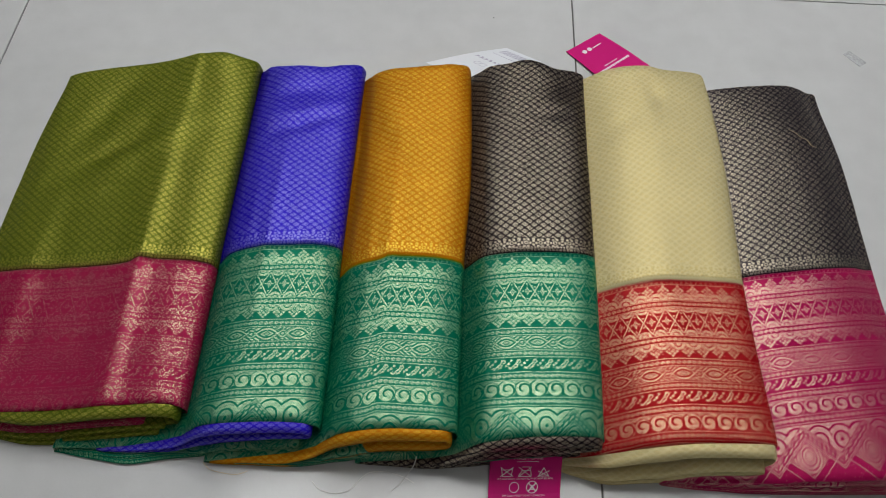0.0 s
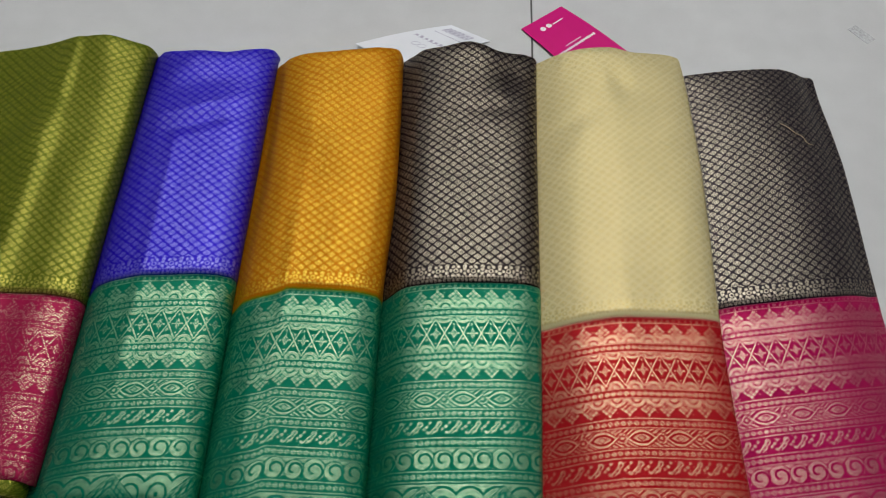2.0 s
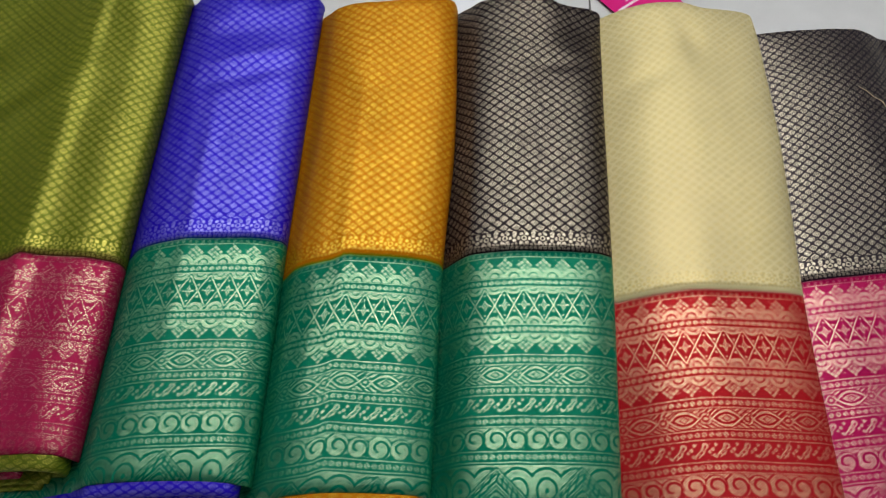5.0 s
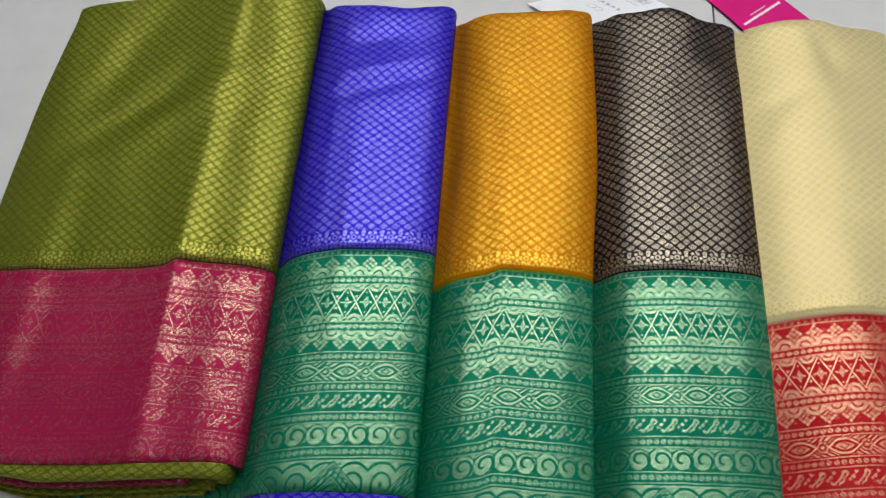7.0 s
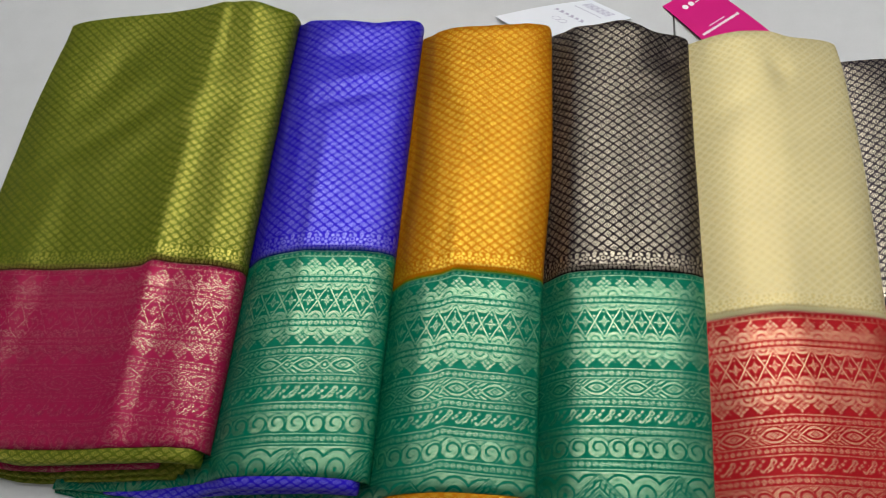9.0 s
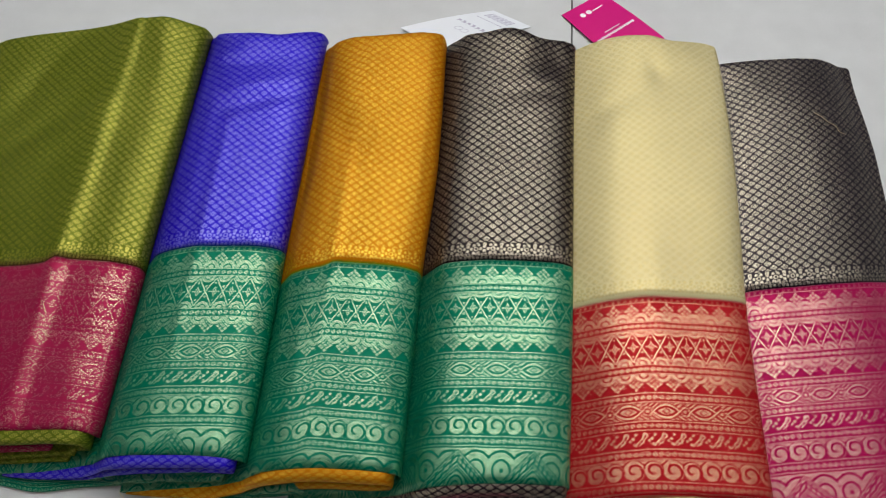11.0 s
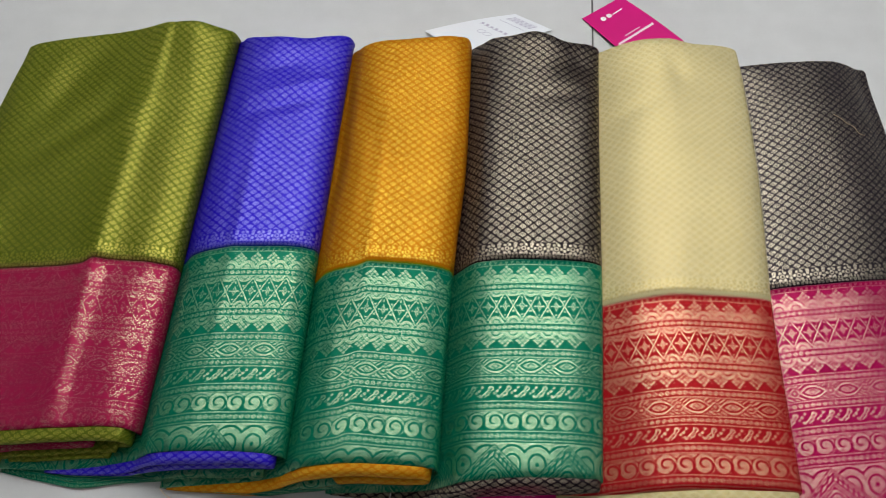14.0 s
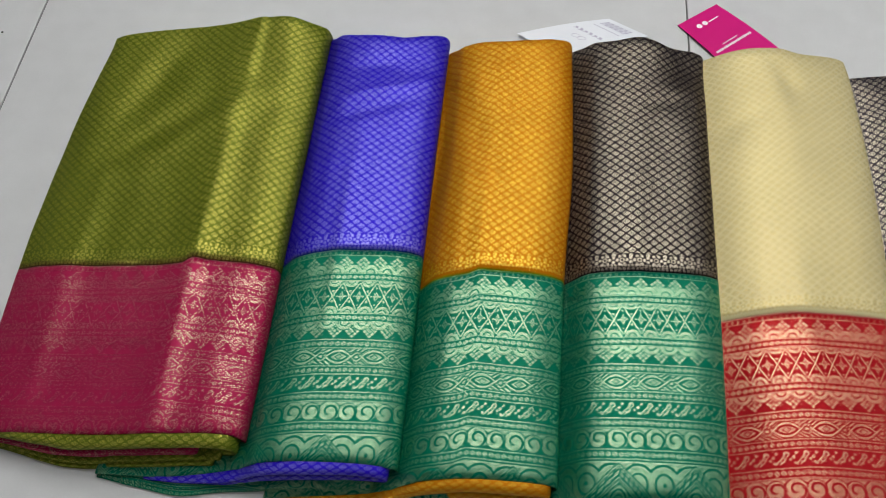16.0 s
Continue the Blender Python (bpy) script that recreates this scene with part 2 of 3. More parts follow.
cloth = {
    "olive": silk("olive_silk", OLIVE, (0.64, 0.58, 0.11), "body", (0.10, 0.025, 0.018), 0.58, 0.13, 0.27),
    "pink": silk("pink_silk_border", PINK, (0.85, 0.60, 0.45), "border", (0.10, 0.025, 0.018), 0.36, 0.45, 0.19),
    "blue": silk("blue_silk", BLUE, (0.35, 0.33, 0.88), "body", (0.008, 0.05, 0.13), 0.62, 0.22, 0.31),
    "emerald": silk("emerald_silk_border", EMERALD, (0.48, 0.71, 0.42), "border", (0.008, 0.06, 0.12), 0.70, 0.35, 0.27),
    "amber": silk("amber_silk", AMBER, (0.90, 0.57, 0.06), "body", (0.15, 0.30, 0.010), 0.8, 0.35, 0.31, False),
    "emerald_b": silk("emerald_silk_border_lime_join", EMERALD, (0.48, 0.71, 0.42), "border", (0.13, 0.30, 0.010), 0.70, 0.40, 0.27),
    "black": silk("black_silk", BLACK, (0.66, 0.57, 0.43), "body", None, 0.74, 0.75, 0.31),
    "emerald_c": silk("emerald_silk_border_dark_join", EMERALD, (0.48, 0.71, 0.42), "border", (0.01, 0.03, 0.03), 0.72, 0.75, 0.27),
    "cream": silk("cream_silk", CREAM, (0.55, 0.42, 0.15), "body", (0.75, 0.30, 0.22), 0.76, 0.5, 0.34, False),
    "red": silk("red_silk_border", RED, (0.84, 0.54, 0.34), "border", (0.75, 0.20, 0.18), 0.76, 0.75, 0.28),
    "charcoal": silk("charcoal_silk", CHARCOAL, (0.72, 0.63, 0.48), "body", None, 0.72, 0.75, 0.29),
    "magenta": silk("magenta_silk_border", MAGENTA, (0.84, 0.57, 0.46), "border", (0.10, 0.01, 0.04), 0.76, 0.75, 0.28),
}


def tile_material():
    m, nt, b = blank("polished_grey_tile")
    geo = nt.nodes.new("ShaderNodeNewGeometry").outputs["Position"]
    cloud = noise_at(nt, 3.0, 5.0, geo)
    fine = noise_at(nt, 28.0, 4.0, geo)
    speck = noise_at(nt, 420.0, 1.0, geo)
    smear = noise_at(nt, 7.0, 3.0, geo)
    f = (cloud * 0.55 + fine * 0.35 + speck * 0.1)
    nt.links.new(tint(nt, (0.44, 0.445, 0.445), (0.69, 0.695, 0.695), f), b.inputs["Base Color"])
    nt.links.new(((smear - 0.5) * 0.22 + 0.20).out, b.inputs["Roughness"])
    b.inputs["Specular IOR Level"].default_value = 0.45
    nt.links.new(relief(nt, fine, 0.05, 0.002), b.inputs["Normal"])
    return m


M_TILE = tile_material()
M_GROUT = simple("grout", (0.12, 0.115, 0.11), 0.9, 0.3, 200)
# walls and ceiling stay out of view; dark greys hold back bounced light
M_WALL = simple("wall_paint", (0.09, 0.088, 0.086), 0.8, 0.06, 3.0, bump=0.1)
M_CEIL = simple("ceiling_paint", (0.12, 0.12, 0.12), 0.85, 0.04, 2.0)
M_FRAME = simple("lamp_frame", (0.75, 0.75, 0.75), 0.4, 0.05, 30)
M_CARD = simple("magenta_card", (0.58, 0.004, 0.17), 0.5, 0.05, 60)
M_CARD_EDGE = simple("card_edge", (0.85, 0.3, 0.5), 0.6, 0.05, 60)
M_PAPER = simple("white_card", (0.74, 0.76, 0.80), 0.45, 0.03, 50)
M_PRINT = simple("white_print", (0.85, 0.8, 0.82), 0.5, 0.03, 60)
M_INK = simple("grey_ink", (0.46, 0.44, 0.54), 0.6, 0.05, 60)
M_THREAD = simple("white_thread", (0.7, 0.7, 0.66), 0.6, 0.1, 300)
M_GOLD_THREAD = simple("gold_thread", (0.75, 0.6, 0.35), 0.35, 0.1, 300, metal=0.6)


def sticker_material():
    m, nt, b = blank("clear_sticker")
    b.inputs["Base Color"].default_value = (0.95, 0.96, 0.98, 1)
    b.inputs["Roughness"].default_value = 0.15
    nt.links.new((noise_at(nt, 300.0, 3.0) * 0.6 + 0.1).out, b.inputs["Alpha"])
    return m


M_STICKER = sticker_material()
for m in (M_CARD, M_PRINT, M_PAPER):
    m.node_tree.nodes["Principled BSDF"].inputs["Specular IOR Level"].default_value = 0.15


# ---- mesh tools ----
def part(name, bm, material, parent=None, label="", smooth=False):
    me = bpy.data.meshes.new(name)
    bm.normal_update()
    bm.to_mesh(me)
    bm.free()
    me.materials.append(material)
    if smooth:
        for f in me.polygons:
            f.use_smooth = True
    ob = new(name, me)
    if parent:
        ob.parent = parent
    if label:
        tagged(ob, label)
    return ob


def box(bm, x0, x1, y0, y1, z0, z1, bevel=0.0):
    r = bmesh.ops.create_cube(bm, size=1.0)
    for v in r["verts"]:
        v.co = Vector((x0 + (v.co.x + 0.5) * (x1 - x0), y0 + (v.co.y + 0.5) * (y1 - y0), z0 + (v.co.z + 0.5) * (z1 - z0)))
    if bevel:
        es = list({e for v in r["verts"] for e in v.link_edges})
        bmesh.ops.bevel(bm, geom=es, offset=bevel, segments=2, affect="EDGES", profile=0.5)
    return bm


def grid_mesh(rows, uvs, closed=False):
    """A sheet from rows of points of equal length, with its cloth coordinates."""
    bm = bmesh.new()
    lay = bm.loops.layers.uv.new("cloth")
    vs = [[bm.verts.new(p) for p in r] for r in rows]
    n = len(rows[0])
    for j in range(len(rows) - 1):
        for i in range(n if closed else n - 1):
            k = (i + 1) % n
            f = bm.faces.new((vs[j][i], vs[j][k], vs[j + 1][k], vs[j + 1][i]))
            f.smooth = True
            quad = ((j, i), (j, i + 1 if closed else k), (j + 1, i + 1 if closed else k), (j + 1, i))
            for lp, (a, c) in zip(f.loops, quad):
                lp[lay].uv = uvs[a][min(c, len(uvs[a]) - 1)]
    return bm


def knots(ks):
    """A smooth line through (x, value) knots."""
    xs, ys = [k[0] for k in ks], [k[1] for k in ks]
    n = len(xs)
    sl = [(ys[i + 1] - ys[i]) / (xs[i + 1] - xs[i]) for i in range(n - 1)]
    tg = [sl[0]] + [0.0 if sl[i - 1] * sl[i] <= 0 else 2 * sl[i - 1] * sl[i] / (sl[i - 1] + sl[i]) for i in range(1, n - 1)] + [sl[-1]]

    def at(x):
        if x <= xs[0]:
            return ys[0]
        if x >= xs[-1]:
            return ys[-1]
        i = max(k for k in range(n - 1) if xs[k] <= x)
        h = xs[i + 1] - xs[i]
        t = (x - xs[i]) / h
        return (ys[i] * (2 * t ** 3 - 3 * t * t + 1) + tg[i] * h * (t ** 3 - 2 * t * t + t)
                + ys[i + 1] * (3 * t * t - 2 * t ** 3) + tg[i + 1] * h * (t ** 3 - t * t))
    return at


def bump2(x, y, cx, cy, rx, ry, turn=0.0):
    """A soft oval swelling."""
    c, s = math.cos(radians(turn)), math.sin(radians(turn))
    dx, dy = x - cx, y - cy
    a, b = (c * dx + s * dy) / rx, (-s * dx + c * dy) / ry
    return math.exp(-(a * a + b * b))


# ---- floor, walls, ceiling ----
CRUMBS = [(-0.662, 0.745, 0.0016), (0.058, 0.908, 0.0009)]
JOINT_X, JOINT_Y, TILE = 0.175, 0.178, 0.8
X0, X1, Y0, Y1 = -2.225, 2.575, -1.422, 3.378
floor = part("floor", box(bmesh.new(), X0, X1, Y0, Y1, -0.10, -0.0025), M_GROUT)
tagged(floor, "grey grout bed under large polished floor tiles", "floor", kind="structure")


def room_wall(name, x0, x1, y0, y1):
    ob = part(name, box(bmesh.new(), x0, x1, y0, y1, -0.10, CEIL), M_WALL)
    return tagged(ob, "unseen plain wall of the shop room, painted dark to limit bounce light", "wall", kind="structure")


room_wall("wall_north", X0 - 0.15, X1 + 0.15, Y1, Y1 + 0.15)
room_wall("wall_south", X0 - 0.15, X1 + 0.15, Y0 - 0.15, Y0)
room_wall("wall_west", X0 - 0.15, X0, Y0, Y1)
room_wall("wall_east", X1, X1 + 0.15, Y0, Y1)
tagged(part("ceiling", box(bmesh.new(), X0 - 0.15, X1 + 0.15, Y0 - 0.15, Y1 + 0.15, CEIL, CEIL + 0.15), M_CEIL), "unseen plain ceiling, painted dark to keep bounce light low", "ceiling", kind="structure")


def glow_material():
    m, nt, b = blank("lamp_diffuser")
    b.inputs["Base Color"].default_value = (0.9, 0.9, 0.9, 1)
    b.inputs["Emission Color"].default_value = (1.0, 0.98, 0.95, 1)
    b.inputs["Emission Strength"].default_value = 3.0
    return m


M_GLOW = glow_material()
LW, LD = 0.50, 2.0


def ceiling_light(x, y, power):
    root = tagged(new("ceiling_light"), "long white panel lamp on the unseen ceiling, switched on", "ceiling light", "ceiling lights")
    root.location = (x, y, CEIL)
    bm = bmesh.new()
    for a, b, c, d in ((-LW / 2 - 0.02, LW / 2 + 0.02, -LD / 2 - 0.02, -LD / 2), (-LW / 2 - 0.02, LW / 2 + 0.02, LD / 2, LD / 2 + 0.02),
                       (-LW / 2 - 0.02, -LW / 2, -LD / 2, LD / 2), (LW / 2, LW / 2 + 0.02, -LD / 2, LD / 2)):
        box(bm, a, b, c, d, -0.035, 0.0, 0.002)
    part("frame", bm, M_FRAME, root)
    part("diffuser", box(bmesh.new(), -LW / 2, LW / 2, -LD / 2, LD / 2, -0.02, -0.004), M_GLOW, root)
    data = bpy.data.lights.new("panel_lamp", "AREA")
    data.shape, data.size, data.size_y, data.energy, data.color = "RECTANGLE", LW, LD, power, (0.965, 0.985, 1.0)
    lamp = new("panel_lamp", data)
    lamp.location = (x, y, CEIL - 0.03)
    return root


for lamp_x, lamp_y, power in LIGHTS:
    ceiling_light(lamp_x, lamp_y, power)


# ---- folded sarees ----
# tops, as (distance from the outer fold, height)
def saree(label, spec, under):
    """One folded saree: a cover of body and border cloth over nested folds that show at the near end.
    under: the height, at (x, y), of what it lies on."""
    xl, xr = knots(spec["left"]), knots(spec["right"])       # by y
    far, join, near = knots(spec["far"]), knots(spec["join"]), knots(spec["near"])  # by x
    prof = knots([(d, z) for d, z in spec["top"]])           # by distance from the right fold
    extra = spec["swell"]
    seed = spec["seed"]

    def top(x, y):
        d = xr(y) - x
        v = (y - 0.25) / 0.5
        z = prof(d)
        z += 0.0013 * noise.noise((x * 14 + seed, y * 9, seed)) + 0.0006 * noise.noise((x * 45, y * 30 + seed, 3.0))
        z += extra(x, y, v)
        return max(z, under(x, y) + 0.006)

    def bottom(x, y):
        return under(x, y) + 0.0006

    N_TOP, N_SIDE = 58, 7

    def section(yrow):
        """Points across the cover at one row; yrow gives y at x, with the drop of the top there."""
        pts = []
        y_r = yrow(xr(0.5))[0]
        right, left = xr(y_r), xl(y_r)
        r = 0.007
        rl = 0.008
        # under the right fold
        for k in range(N_SIDE):
            a = -math.pi / 2 + math.pi * k / N_SIDE
            x = right - r + r * math.cos(a)
            y, drop = yrow(x)
            t, b = top(right - r, y), bottom(right - r, y)
            t = b + (t - b) * (1 - drop)
            pts.append((x, y, (t + b) / 2 + (t - b) / 2 * math.sin(a)))
        for k in range(N_TOP + 1):
            x = right - r - (right - r - left - rl) * k / N_TOP
            y, drop = yrow(x)
            t, b = top(x, y), bottom(x, y)
            pts.append((x, y, b + (t - b) * (1 - drop)))
        for k in range(1, N_SIDE + 1):
            a = math.pi / 2 + math.pi * k / N_SIDE
            x = left + rl + rl * math.cos(a)
            y, drop = yrow(x)
            t, b = top(left + rl, y), bottom(left + rl, y)
            t = b + (t - b) * (1 - drop)
            pts.append((x, y, (t + b) / 2 + (t - b) / 2 * math.sin(a)))
        return pts

    def cloth_uv(rows):
        out = []
        for r in rows:
            s, line = 0.0, []
            for i, p in enumerate(r):
                if i:
                    q = r[i - 1]
                    s += math.hypot(p[0] - q[0], p[2] - q[2])
                line.append((s + seed * 0.013, p[1] - join(p[0])))
            out.append(line)
        return out

    root = tagged(new(spec["name"]), label, "saree", "folded sarees in a row")
    root.location = (0, 0, 0)
    # border cloth
    rows = []
    for k in (0, 1, 2):  # hem rolls in
        rows.append(section(lambda x, k=k: (near(x) + (0.0022, 0.0003, 0.0008)[k], (0.16, 0.07, 0.015)[k])))
    for k in range(1, 31):
        rows.append(section(lambda x, k=k: (near(x) + 0.001 + (join(x) - near(x) - 0.001) * k / 30, 0.0)))
    uvs = cloth_uv(rows)
    border = part("border", grid_mesh(rows, uvs), cloth[spec["border"]], root, spec["border_label"])
    # body cloth, rounded down over the far fold
    rows = []
    L = 0.007
    for k in range(0, 35):
        rows.append(section(lambda x, k=k: (join(x) + (far(x) - L - join(x)) * k / 34, 0.0)))
    for k in range(1, 9):
        a = math.pi / 2 * k / 8
        rows.append(section(lambda x, a=a: (far(x) - L + L * math.sin(a), 0.6 * (1 - math.cos(a)))))
    body = part("body", grid_mesh(rows, cloth_uv(rows)), cloth[spec["body"]], root, spec["body_label"])
    for ob in (border, body):
        md = ob.modifiers.new("cloth_thickness", "SOLIDIFY")
        md.thickness, md.offset = 0.0007, -1.0

    # nested folds at the near end
    def ring(name, material, x0, x1, f0, f1, sheet, out, hollow, edged, depth=0.03):
        """A cloth fold open to the left and rounded at x1, between the shares f0 and f1 of the height."""
        n = 26

        def outline(y, inset):
            o, i = [], []
            rr = 0.010
            lo = lambda x: bottom(x, y) + (top(x, y) - bottom(x, y)) * f0
            hi = lambda x: bottom(x, y) + (top(x, y) - bottom(x, y)) * f1
            for k in range(n):
                x = x0 + (x1 - rr - x0) * (k / (n - 1)) ** 1.5
                h, c, e = hi(x) - lo(x), (hi(x) + lo(x)) / 2, math.sqrt(min(1.0, 0.02 + (x - x0) / 0.014))
                o.append((x, c + h / 2 * e))
                i.append((x, c + h * (0.5 - sheet) * e))
            for k in range(1, 8):
                a = math.pi / 2 - math.pi * k / 8
                x = x1 - rr
                c, h = (hi(x) + lo(x)) / 2, hi(x) - lo(x)
                o.append((x + rr * math.cos(a), c + h / 2 * math.sin(a)))
                i.append((x + rr * (1 - hollow) * math.cos(a), c + h * (0.5 - sheet) * math.sin(a)))
            for k in range(n):
                x = x0 + (x1 - rr - x0) * (1 - k / (n - 1)) ** 1.5
                h, c, e = hi(x) - lo(x), (hi(x) + lo(x)) / 2, math.sqrt(min(1.0, 0.02 + (x - x0) / 0.014))
                o.append((x, c - h / 2 * e))
                i.append((x, c - h * (0.5 - sheet) * e))
            mid = [((p[0] + q[0]) / 2, (p[1] + q[1]) / 2) for p, q in zip(o, i)]
            o = [(m[0] + (p[0] - m[0]) * inset, m[1] + (p[1] - m[1]) * inset) for p, m in zip(o, mid)]
            i = [(m[0] + (p[0] - m[0]) * inset, m[1] + (p[1] - m[1]) * inset) for p, m in zip(i, mid)]
            return o + i[::-1]
        rows, uvs = [], []
        for dy, inset in ((0.0, 0.10), (0.0006, 0.42), (0.0018, 0.70), (0.0035, 0.88), (0.006, 1.0), (0.013, 0.9), (depth, 0.7)):
            row, uv = [], []
            s = 0.0
            wob = lambda x: 0.0011 * noise.noise((x * 30 + seed, f0 * 9, 1.0))
            for j, (x, z) in enumerate(outline(near(0.5 * (x0 + x1)) + dy, inset)):
                row.append((x, near(x) - out * min(1.0, 0.15 + (x - x0) / 0.09) + dy + wob(x), z))
                s = x
                along = 0.05 + dy * 1.2 + (z - 0.02) * 0.9
                uv.append((s + seed * 0.013, -0.135 - along if edged else along))
            uv.append(uv[0])
            rows.append(row)
            uvs.append(uv)
        return part(name, grid_mesh(rows, uvs, True), material, root)

    for row in spec["folds"]:
        name, mat, x0, x1, f0, f1, sheet, out, hollow = row
        ring(name, cloth[mat], x0, x1, f0, f1, sheet, out, hollow, mat == spec["border"])
    return top


def flat(x, y):
    return 0.0


def level(*ks):
    """A quantity that runs along x or y through the knots given."""
    return list(ks)


def wide_top(zr, zc, ridge, mid, slope, gap, low, width):
    """Nearly level from the right fold to the ridge, then down into the gap beside the neighbour."""
    return level((0.0, zr - 0.006), (0.006, zr - 0.002), (0.014, zr * 0.4 + zc * 0.6 - 0.001), (0.035, zc), (0.075, ridge), (0.100, mid), (0.122, slope), (gap, low), (gap + 0.035, 0.018), (width, 0.011))


tops = {}


def laid_on(other, x_left, x_right):
    """The height of what is under a saree: its neighbour's top where that reaches, else the floor."""
    f = tops[other]

    def under(x, y):
        e = x_left(y) if callable(x_left) else x_left
        t = min(1.0, max(0.0, (x - e + 0.012) / 0.03))
        t = t * t * (3 - 2 * t)
        return f(x, y) * t if t > 0 else 0.0
    return under


# charcoal and magenta, the lowest of the row
def swell_charcoal(x, y, v):
    return -0.006 * bump2(x, y, 0.50, 0.75, 0.035, 0.05) + 0.003 * bump2(x, y, 0.40, 0.68, 0.05, 0.06) - 0.004 * max(0, v - 0.8) * 2


tops["charcoal"] = saree("folded charcoal silk saree with gold lattice and broad magenta border", dict(
    name="folded_saree", seed=5.3, body="charcoal", border="magenta",
    body_label="charcoal silk woven with small gold scales", border_label="magenta silk border with gold bands",
    left=level((0.23, 0.232), (0.76, 0.25)), right=level((0.23, 0.526), (0.48, 0.509), (0.62, 0.508), (0.77, 0.500)),
    far=level((0.250, 0.7502), (0.343, 0.7532), (0.375, 0.7569), (0.412, 0.7618), (0.453, 0.7691), (0.473, 0.7719), (0.496, 0.7778), (0.500, 0.7772)),
    join=level((0.24, 0.450), (0.346, 0.463), (0.452, 0.479), (0.51, 0.493)),
    near=level((0.23, 0.231), (0.34, 0.2315), (0.47, 0.237), (0.53, 0.24)),
    top=level((0.0, 0.018), (0.012, 0.022), (0.032, 0.034), (0.055, 0.0415), (0.085, 0.0445), (0.13, 0.043), (0.155, 0.040), (0.182, 0.030), (0.22, 0.025), (0.29, 0.018)),
    swell=swell_charcoal,
    folds=[("inner_fold", "magenta", 0.236, 0.52, 0.05, 0.80, 0.42, 0.002, 0.3),
           ("lower_fold", "magenta", 0.240, 0.515, 0.0, 0.3, 0.4, 0.004, 0.3)]), flat)


# cream and red
def swell_cream(x, y, v):
    far_hump = max(0.0, v - 0.55) ** 2
    return (0.003 * bump2(x, y, 0.245, 0.77, 0.05, 0.09) - 0.0025 * bump2(x, y, 0.258, 0.705, 0.012, 0.018, 20)
            - 0.006 * bump2(x, y, 0.315, 0.765, 0.03, 0.03, 25) - 0.0018 * bump2(x, y, 0.205, 0.655, 0.03, 0.008, 25)
            + 0.001 * bump2(x, y, 0.245, 0.44, 0.012, 0.14) - 0.008 * max(0.0, v - 0.6))


tops["cream"] = saree("folded cream and gold silk saree with broad red border", dict(
    name="folded_saree", seed=4.1, body="cream", border="red",
    body_label="cream silk woven with pale gold scales", border_label="red silk border with gold bands",
    left=level((0.23, 0.118), (0.76, 0.11)), right=level((0.24, 0.340), (0.44, 0.333), (0.6, 0.336), (0.77, 0.330)),
    far=level((0.120, 0.7369), (0.174, 0.7534), (0.196, 0.7565), (0.224, 0.7585), (0.249, 0.7586), (0.274, 0.7539), (0.313, 0.7594), (0.320, 0.7592), (0.333, 0.7587)),
    join=level((0.12, 0.4220), (0.176, 0.4270), (0.245, 0.4340), (0.333, 0.4360)),
    near=level((0.12, 0.252), (0.17, 0.249), (0.267, 0.2555), (0.34, 0.259)),
    top=wide_top(0.0685, 0.0720, 0.0732, 0.0716, 0.0672, 0.166, 0.045, 0.222), swell=swell_cream,
    folds=[("outer_fold", "cream", 0.098, 0.338, 0.0, 0.96, 0.30, 0.013, 0.35),
           ("middle_fold", "cream", 0.098, 0.330, 0.08, 0.46, 0.42, 0.021, 0.3),
           ("border_fold", "red", 0.145, 0.318, 0.50, 0.58, 0.45, 0.006, 0.3)]), laid_on("charcoal", 0.24, 0.5))


# black and emerald
def swell_black(x, y, v):
    return (0.006 * bump2(x, y, 0.110, 0.77, 0.032, 0.07) - 0.008 * bump2(x, y, 0.152, 0.715, 0.026, 0.03, -20)
            - 0.008 * bump2(x, y, 0.165, 0.77, 0.03, 0.03) - 0.002 * bump2(x, y, 0.13, 0.665, 0.04, 0.007, 10)
            - 0.010 * max(0.0, v - 0.6) + 0.0009 * bump2(x, y, 0.09, 0.5, 0.01, 0.2))


tops["black"] = saree("folded black silk saree with gold lattice and broad emerald border", dict(
    name="folded_saree", seed=3.7, body="black", border="emerald_c",
    body_label="black silk woven with small gold scales", border_label="emerald silk border with gold bands",
    left=level((0.23, -0.080), (0.76, -0.07)), right=level((0.24, 0.168), (0.47, 0.170), (0.6, 0.170), (0.77, 0.1725)),
    far=level((-0.070, 0.7516), (0.028, 0.7638), (0.043, 0.7546), (0.067, 0.7521), (0.098, 0.7558), (0.110, 0.7529), (0.130, 0.7469), (0.165, 0.7525), (0.175, 0.7510)),
    join=level((-0.07, 0.4510), (0.03, 0.4570), (0.077, 0.4590), (0.17, 0.4630)),
    near=level((-0.08, 0.238), (0.029, 0.245), (0.10, 0.253), (0.17, 0.257)),
    top=wide_top(0.069, 0.075, 0.0755, 0.073, 0.066, 0.150, 0.030, 0.25), swell=swell_black,
    folds=[("outer_fold", "black", -0.075, 0.166, 0.36, 0.96, 0.46, 0.009, 0.35),
           ("border_fold", "emerald_c", -0.05, 0.158, 0.22, 0.40, 0.45, 0.005, 0.3),
           ("lower_fold", "black", -0.06, 0.150, 0.0, 0.22, 0.42, 0.005, 0.3)]), laid_on("cream", 0.122, 0.33))


